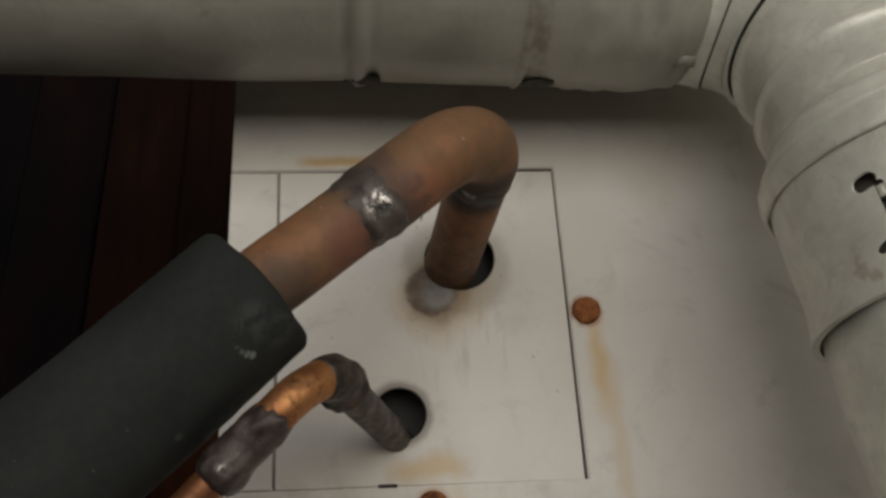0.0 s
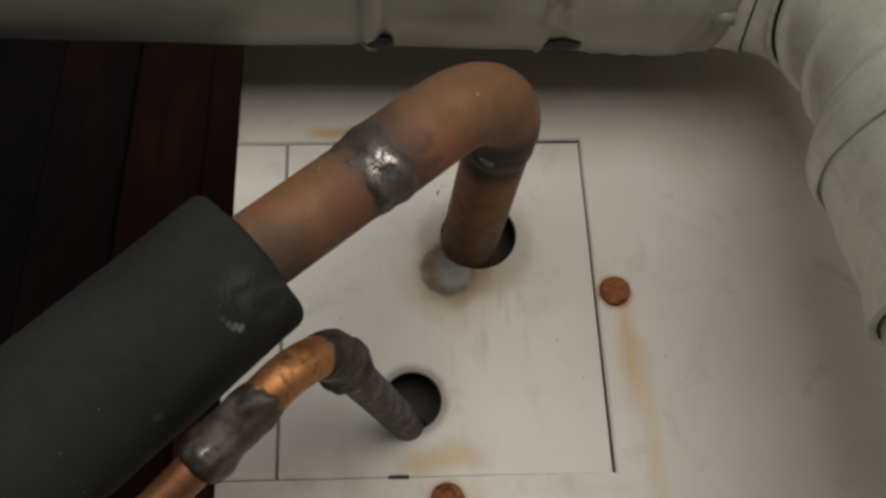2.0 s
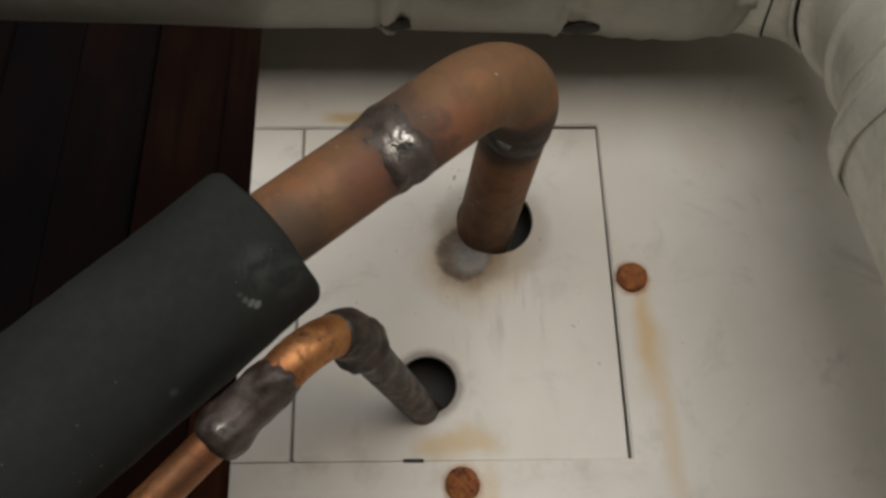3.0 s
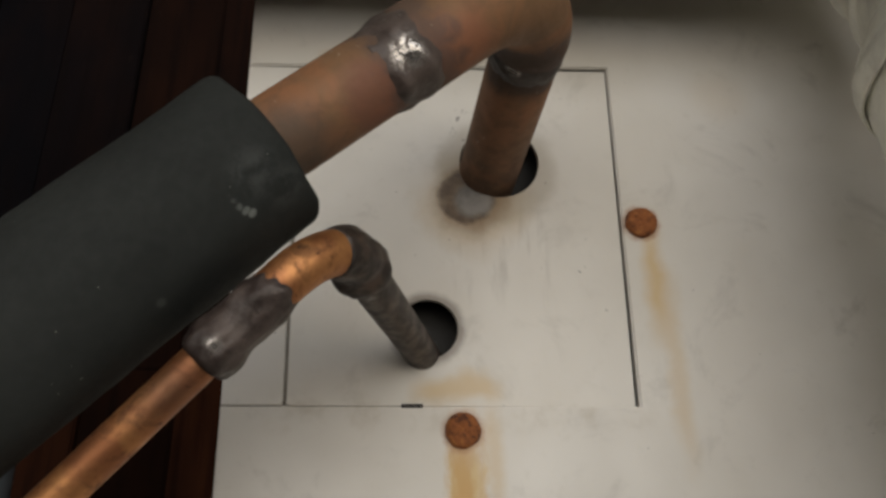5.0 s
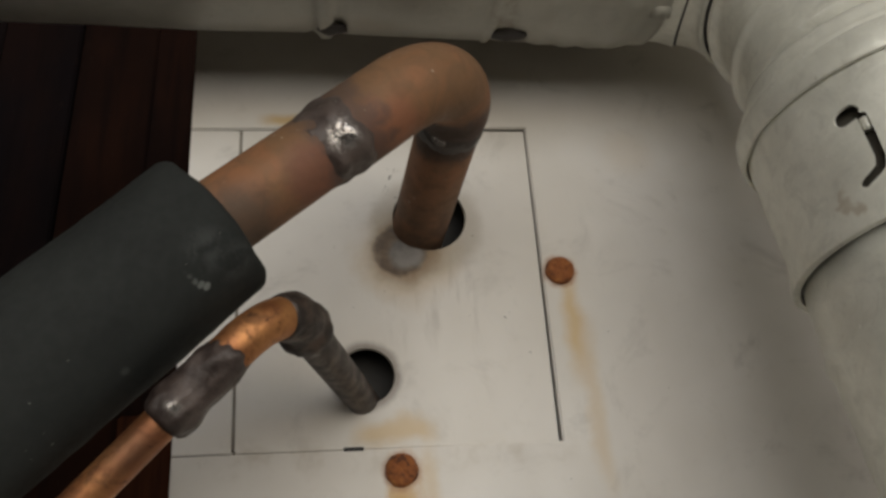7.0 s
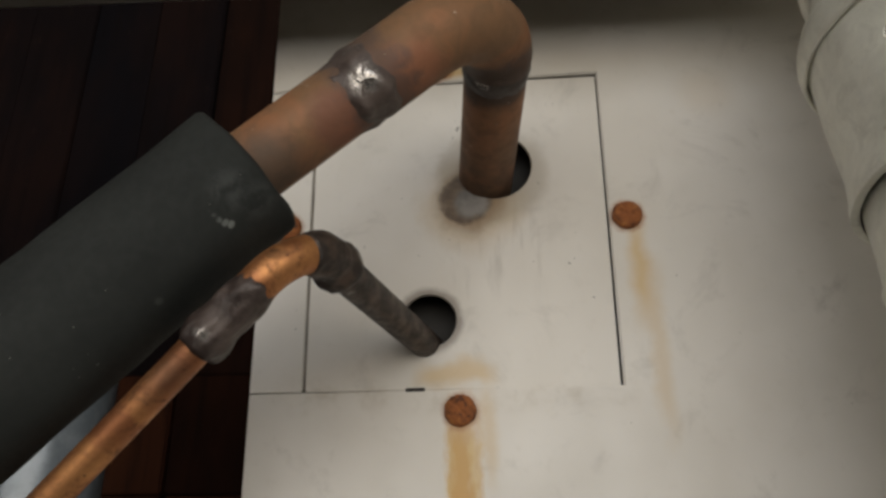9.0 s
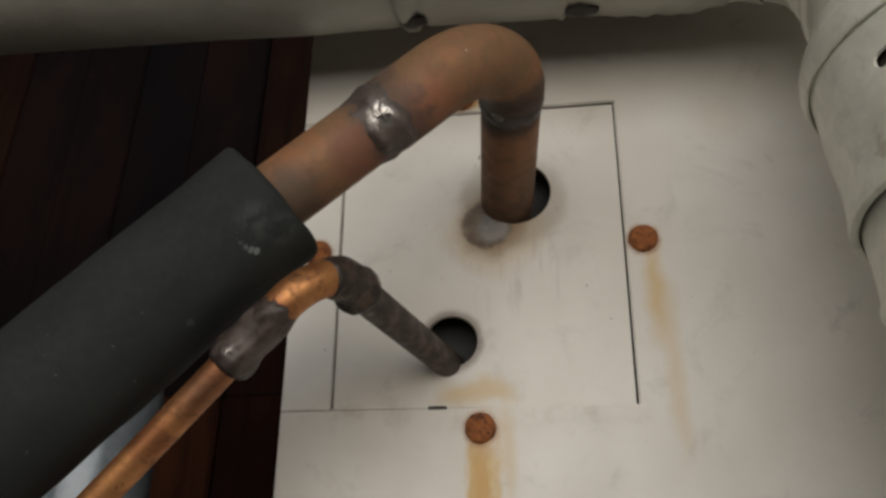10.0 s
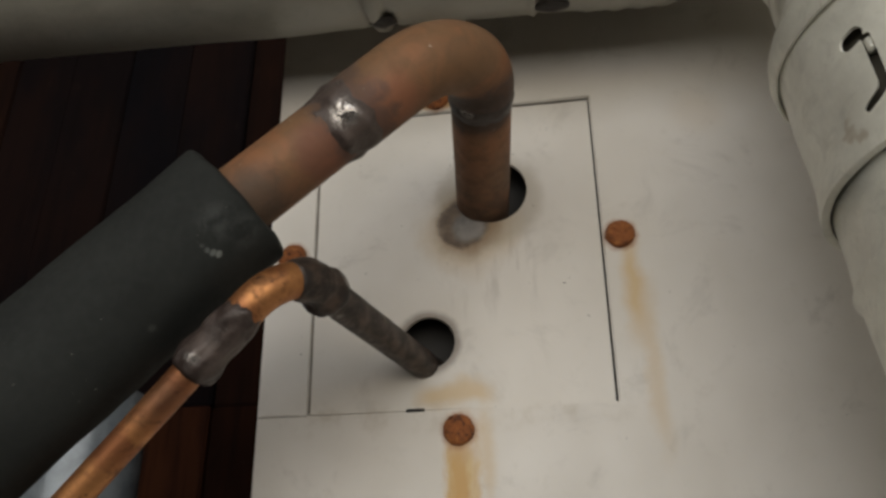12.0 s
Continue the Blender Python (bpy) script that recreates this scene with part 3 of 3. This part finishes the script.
def large_pipe():
    ob = thing("insulated_copper_pipe", (-0.0165, 0.0, 1.6329), "dull brown copper pipe elbow in black foam insulation", "pipe")
    run = (ELBOW - INS_END).normalized()
    far = INS_END + INS_DIR * 0.75
    path = [far, INS_END - run * 0.012] + fillet([INS_END, ELBOW, LEG_FOOT + (LEG_FOOT - ELBOW).normalized() * 0.014], 0.033, 20)
    rings, total = resample(path, 0.0022)
    near = [(s, p) for s, p in rings if s > 0.70]

    def radius(s, a):
        return 0.0110
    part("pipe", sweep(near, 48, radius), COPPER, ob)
    # fitting: a slightly wider elbow between the two joints
    w1, w2 = INS_END + run * 0.038, ELBOW + (LEG_FOOT - ELBOW).normalized() * 0.0350
    elbow = fillet([w1, ELBOW, w2], 0.033, 24)
    er, et = resample(elbow, 0.0018)
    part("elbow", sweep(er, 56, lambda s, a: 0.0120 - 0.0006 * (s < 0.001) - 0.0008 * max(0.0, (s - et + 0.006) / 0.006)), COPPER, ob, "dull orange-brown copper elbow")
    # solder joints
    jr, jt = resample([w1 - run * 0.0100, w1 + run * 0.0075], 0.0006)

    def joint(s, a):
        u = s / jt
        ragged = 0.16 * math.sin(a * 2 + 1.0) + 0.12 * math.sin(a * 5 + 0.4)
        body = max(0.0, math.sin(math.pi * min(1, max(0, u + 0.25 * ragged * (u < 0.5)))))
        front = 0.0012 * math.exp(-((a - 2.1) / 0.7) ** 2 - ((u - 0.5) / 0.3) ** 2)
        front += 0.0013 * math.exp(-((a - 2.75) / 0.35) ** 2) * (math.exp(-((u - 0.15) / 0.10) ** 2) + math.exp(-((u - 0.65) / 0.12) ** 2))
        return 0.0106 + 0.0014 * body ** 0.9 + front + 0.0009 * lump((math.cos(a) * 2.2, math.sin(a) * 2.2, s * 160), 1.2, 4.0)
    part("solder_joint", sweep(jr, 64, joint), SOLDER, ob, "blackened shiny solder bead")
    leg = (LEG_FOOT - w2).normalized()
    kr, kt = resample([w2 - leg * 0.006, w2 + leg * 0.006], 0.0007)
    part("solder_joint", sweep(kr, 56, lambda s, a: 0.0104 + 0.0013 * math.sin(math.pi * s / kt) + 0.0004 * lump((math.cos(a) * 3, math.sin(a) * 3, s * 260), 1.4, 9.0)), SOOTY_SOLDER, ob, "blackened shiny solder bead")
    # insulation: a thick sleeve with a cut end
    L, ro, ri = 0.75, 0.0210, 0.0113
    prof = [(0.0, ri), (0.0, ri + 0.002), (-0.0005, ro - 0.003), (0.0001, ro - 0.0009), (0.0008, ro - 0.0003), (0.0018, ro)]
    prof += [(s, ro) for s in np.linspace(0.008, 0.30, 60)] + [(L, ro), (L, ri)]

    def soft(s, r, t):
        k = 0.0006 * lump((math.cos(t) * 1.5, math.sin(t) * 1.5, s * 40), 1.2, 6.0) + 0.00025 * lump((math.cos(t) * 4, math.sin(t) * 4, s * 170), 1.3, 2.0)
        e = 0.0012 * lump((math.cos(t) * 1.3, math.sin(t) * 1.3, 0), 1.4, 3.0) if s < 0.005 else 0.0
        return r + (k if r > ri + 0.004 else 0.0), s + e
    part("insulation", lathe(INS_END + INS_DIR * 0.005, INS_DIR, prof, 72, True, soft), FOAM, ob, "black foam insulation sleeve")


large_pipe()


# ---- the small copper pipe ----
S_CORNER = Vector((-0.0303, -0.0992, 1.5625))
S_HOLE = Vector((-0.0106, 0.0, 1.5633))
S_LOW = Vector((-0.0415, -0.0972, 1.5505))
S_DIR = Vector((-0.7039, 0.1382, -0.6967)).normalized()


def small_pipe():
    ob = thing("small_copper_pipe", (-0.0107, 0.0, 1.5644), "small bright copper pipe with fired and soldered elbow", "pipe")
    run = (S_CORNER - S_LOW).normalized()
    low = S_LOW + S_DIR * 0.5
    inside = S_HOLE + (S_HOLE - S_CORNER).normalized() * 0.013
    rings, total = resample([low] + fillet([S_LOW, S_CORNER, inside], 0.0165, 18), 0.0012)
    s_mid = min(rings, key=lambda q: (q[1] - S_CORNER).length)[0]
    lower = [(s, p) for s, p in rings if 0.2 < s < s_mid + 0.004]
    s_red = min(rings, key=lambda q: (q[1] - S_LOW - S_DIR * 0.012).length)[0]
    part("pipe", sweep(lower, 40, lambda s, a: 0.0046 + 0.0009 / (1 + math.exp(-(s - s_red) / 0.001))), BRIGHT, ob)
    upper = [(s, p) for s, p in rings if s >= s_mid + 0.012]
    part("stub", sweep(upper, 40, lambda s, a: 0.0055), SCALE, ob, "blackened copper stub")
    # fired elbow half: it ends in a thick bead
    fitting = [(s, p) for s, p in rings if s_mid + 0.002 <= s <= s_mid + 0.0235]
    f0, f1 = fitting[0][0], fitting[-1][0]

    def fired(s, a):
        k = (s - f0) / (f1 - f0)
        r = 0.0058 + 0.0007 * min(1.0, k * 4) + 0.0013 * math.exp(-((k - 0.80) / 0.16) ** 2) - 0.0012 * max(0.0, (k - 0.93) / 0.07)
        return r + 0.0006 * lump((math.cos(a) * 2, math.sin(a) * 2, s * 190), 1.4, 5.0)
    part("fired_elbow", sweep(fitting, 52, fired), SCALE, ob, "lumpy blackened copper elbow end")
    # coupling with a ragged grey bead at its lower end
    a, b = S_LOW - S_DIR * 0.0010, S_LOW + S_DIR * 0.0235
    jr, jt = resample([b, a], 0.0006)

    def sleeve(s, t):
        k = s / jt
        r = 0.0052 + 0.0009 * min(1.0, k / 0.05) * min(1.0, (1 - k) / (0.16 + 0.1 * math.sin(2 * t)))
        r += 0.0008 * math.exp(-((k - 0.16) / 0.13) ** 2) + 0.0002 * math.exp(-((k - 0.62) / 0.2) ** 2)
        return r + 0.0008 * lump((math.cos(t) * 1.8, math.sin(t) * 1.8, s * 130), 1.3, 7.0)
    part("coupling", sweep(jr, 52, sleeve), GREY_SOLDER, ob, "grey-brown soldered coupling")


small_pipe()


# ---- pale downpipe that stands beside the casing, far behind the copper pipes ----
def downpipe():
    x, y, r, top = -0.259, 0.17, 0.032, 1.612
    ob = thing("drain_pipe", (x, y, 0), "pale blue-grey glossy plastic drain pipe on the floor", "pipe")
    prof = [(0.0, r - 0.003), (0.0, r), (0.5, r), (1.0, r), (top - 0.12, r), (top - 0.1195, r - 0.003)]
    part("pipe", lathe((x, y, 0), (0, 0, 1), prof, 48, True), FOIL, ob)
    prof = [(top - 0.125, r + 0.0005), (top - 0.124, r + 0.004), (top - 0.11, r + 0.0045), (top - 0.01, r + 0.004), (top - 0.002, r + 0.003), (top, r), (top, r - 0.004)]
    part("socket", lathe((x, y, 0), (0, 0, 1), prof, 48), FOIL, ob)


downpipe()


# ---- the ventilation duct ----
D_C = Vector((0.1578, -0.0862, 1.6225))
D_DIR = Vector((0.0840, -0.0600, -0.9941)).normalized()
D_R = 0.0440
H_A = Vector((-0.9, -0.0860, 1.7465))


def duct():
    ob = thing("ventilation_duct", (0.1578, -0.0862, 1.6225), "dull galvanised round vent duct with a segmented elbow", "duct")
    corner = Vector((0.1630, -0.0560, 1.7335))
    cut = 0.056
    hdir = (H_A - corner).normalized()
    # straight run along the top
    end = corner + hdir * cut
    rings, total = resample([end + hdir * 0.9, end], 0.0018)
    near = [(s, p) for s, p in rings if s > 0.35]

    def tube(s, a):
        x = total - s
        seam = 0.0022 / (1 + ((x - 0.1280) / 0.0030) ** 8) - 0.0009 * math.exp(-((x - 0.1330) / 0.0016) ** 2) - 0.0009 * math.exp(-((x - 0.1230) / 0.0016) ** 2)
        seam += 0.0012 * math.exp(-((x - 0.0650) / 0.0012) ** 2) - 0.0008 * math.exp(-((x - 0.0625) / 0.0012) ** 2)
        # crumpled tape towards the elbow
        fold = 0.5 * (math.tanh((x - 0.007) / 0.0012) - math.tanh((x - 0.045) / 0.0024))
        crease = abs(lump((math.cos(a) * 2.4, math.sin(a) * 2.4, x * 95), 1.1, 14.0))
        seam += fold * (0.0008 + 0.0022 * crease) + 0.0026 * math.exp(-((x - 0.0170) / 0.0040) ** 2) * max(0.0, lump((math.cos(a) * 2, math.sin(a) * 2, 0), 1.5, 21.0) + 0.25)
        return D_R + seam + 0.0006 * lump((math.cos(a) * 1.2, math.sin(a) * 1.2, s * 22), 1.1, 3.0)
    part("straight_run", sweep(near, 72, tube), SHADED_GRIMY_ZINC, ob, "grimy galvanised straight duct run with shade in its colour")
    # elbow, made of overlapping gores
    er, et = resample(fillet([end, corner, D_C - D_DIR * 0.016], cut, 90), 0.0011)

    def waist(u):
        return 0.0425 - 0.0050 * min(1.0, u / 0.55)

    def gore(s, a):
        u = s / et
        r = waist(u)
        for lo, hi, lip in ((0.0, 0.20, 0.0012), (0.20, 0.45, 0.0026), (0.45, 1.01, 0.0)):
            if lo <= u < hi:
                k = (u - lo) / (hi - lo)
                r += lip * k ** 2.5 - (0.0016 if k * (hi - lo) < 0.013 and lo > 0 else 0.0)
        r += 0.0036 * math.exp(-((u - 0.62) / 0.045) ** 2) - 0.0006 * math.exp(-((u - 0.77) / 0.03) ** 2) + 0.0018 * math.exp(-((u - 0.84) / 0.018) ** 2)
        return r + 0.0005 * lump((math.cos(a) * 1.5, math.sin(a) * 1.5, s * 40), 1.2, 8.0)
    part("elbow", sweep(er, 80, gore), ZINC, ob, "segmented galvanised elbow")
    # black rings that draw the shade in the open joints between the gores
    for u, r in ((0.20, 0.0005), (0.45, 0.0009)):
        k = min(range(1, len(er) - 1), key=lambda q: abs(er[q][0] / et - u - 0.004))
        d = (er[k + 1][1] - er[k - 1][1]).normalized()
        x = d.orthogonal().normalized()
        y = d.cross(x)
        ring = [(0.0, er[k][1] + (x * math.cos(t) + y * math.sin(t)) * (waist(u) + 0.0001)) for t in np.linspace(0, 2 * math.pi, 97)]
        part("joint_shade_ring", sweep(ring, 10, lambda s, a: r, False), BLACK, ob, "black ring for the shade in an open elbow joint")
    # lumps of tar that hang under the seams, and the bent end of a tape strip
    below = Vector((0, 0.36, -0.933))
    for x, w, h in ((0.1260, 0.0056, 0.0020), (0.0580, 0.0066, 0.0012)):
        at = end + hdir * x + below * (D_R + 0.0004)
        bm = bmesh.new()
        bmesh.ops.create_uvsphere(bm, u_segments=24, v_segments=12, radius=1.0)
        for v in bm.verts:
            k = 1 + 0.25 * lump(v.co, 1.6, x * 70)
            v.co = at + hdir * (v.co.x * w * k) + below * (v.co.z * h * k) + below.cross(hdir) * (v.co.y * w * 0.9 * k)
        part("tar_lump", bm, TAR, ob, "black tar lump under a seam")
    at = end + hdir * 0.0040 + Vector((0, -0.10, -1.0)).normalized() * (D_R + 0.0006)
    bm = block(-0.0040, 0.0040, -0.0003, 0.0003, -0.0030, 0.0030, 0.0002)
    for v in bm.verts:
        v.co.y += 18 * v.co.x ** 2
        v.co.rotate(Matrix.Rotation(radians(58), 3, "X"))
        v.co += at
    part("tape_end", bm, SHADED_GRIMY_ZINC, ob, "bright bent end of a metal tape strip")
    # socket and flange ring above the lower run
    f = D_C - D_DIR * 0.020
    prof = [(0.0, 0.0360), (0.000, 0.0392), (0.002, 0.0402), (0.0045, 0.0404), (0.007, 0.0412), (0.0095, 0.0438), (0.0115, 0.0456), (0.0150, 0.0461), (0.0180, 0.0459), (0.0197, 0.0457), (0.0203, 0.0452), (0.0200, 0.0446), (0.014, 0.0442), (0.006, 0.0360)]
    dent = lambda s, r, t: (r + 0.0005 * lump((math.cos(t) * 2, math.sin(t) * 2, s * 60), 1.3, 11.0), s)
    part("flange", lathe(f, D_DIR, prof, 96, True, dent), ZINC, ob, "rolled flange ring")
    lowp = [(-0.012, D_R - 0.0002)] + [(k, D_R) for k in np.arange(-0.004, 0.036, 0.002)]
    lowp += [(0.0375, D_R + 0.0005), (0.0415, D_R + 0.0012), (0.0440, D_R + 0.0018), (0.0463, D_R + 0.0019), (0.0466, D_R + 0.0006), (0.0466, D_R - 0.0004), (0.0445, D_R - 0.0010), (0.02, D_R - 0.0010), (-0.012, D_R - 0.0010)]
    run = part("lower_run", lathe(D_C, D_DIR, lowp, 144, True, dent), ZINC, ob)
    e1 = Vector((0, -1, 0)) - D_DIR * D_DIR.dot(Vector((0, -1, 0)))
    e1.normalize()
    e2 = D_DIR.cross(e1)

    def on(sa):
        t = radians(sa[1])
        return D_C + D_DIR * sa[0] + (e1 * math.cos(t) + e2 * math.sin(t)) * D_R
    # J-shaped bayonet slot, cut through the sheet
    oval, _ = resample([on((0.0143, 58.6)), on((0.0136, 53.5)), on((0.0133, 49.0))], 0.0008)
    hook, _ = resample([on(p) for p in ((0.0143, 49.2), (0.0213, 49.2), (0.0293, 49.4), (0.0318, 50.6), (0.0331, 53.5), (0.0341, 56.5), (0.0355, 58.8))], 0.0008)
    hook = [(s, p - (p - D_C - D_DIR * D_DIR.dot(p - D_C)).normalized() * 0.0010) for s, p in hook]
    for rings, r in ((oval, 0.0026), (hook, 0.0016)):
        full = rings[-1][0]
        cut_out(run, sweep(rings, 14, lambda s, a: r * math.sqrt(max(0.02, 1 - max(0.0, 1 - min(s, full - s) / r) ** 2))))
    # sleeve added behind the slot, its brown-grey colour gives the shade there
    part("liner", lathe(D_C, D_DIR, [(-0.010, D_R - 0.0045), (0.040, D_R - 0.0045), (0.040, D_R - 0.0055), (-0.010, D_R - 0.0055)], 72, True), LINER, ob, "added inner sleeve, coloured for the shade in the slot")
    # pale latch tab in the slot
    t0, t1 = on((0.0161, 49.2)), on((0.0198, 49.3))
    out_w = (t0 - D_C - D_DIR * 0.0160).normalized()
    rr, _ = resample([t0 - out_w * 0.0019, t1 - out_w * 0.0021], 0.001)
    part("latch_tab", sweep(rr, 12, lambda s, a: 0.0015), ZINC, ob, "pale latch tab")
    tail = [(0.0400, D_R - 0.0012), (0.0575, D_R - 0.0010), (0.0675, D_R - 0.0004), (0.0700, D_R + 0.0008), (0.0725, D_R - 0.0004), (0.09, D_R - 0.0008), (0.40, D_R - 0.001), (0.40, D_R - 0.002), (0.05, D_R - 0.002)]
    part("tail_run", lathe(D_C, D_DIR, tail, 96, True, dent), ZINC, ob)


duct()
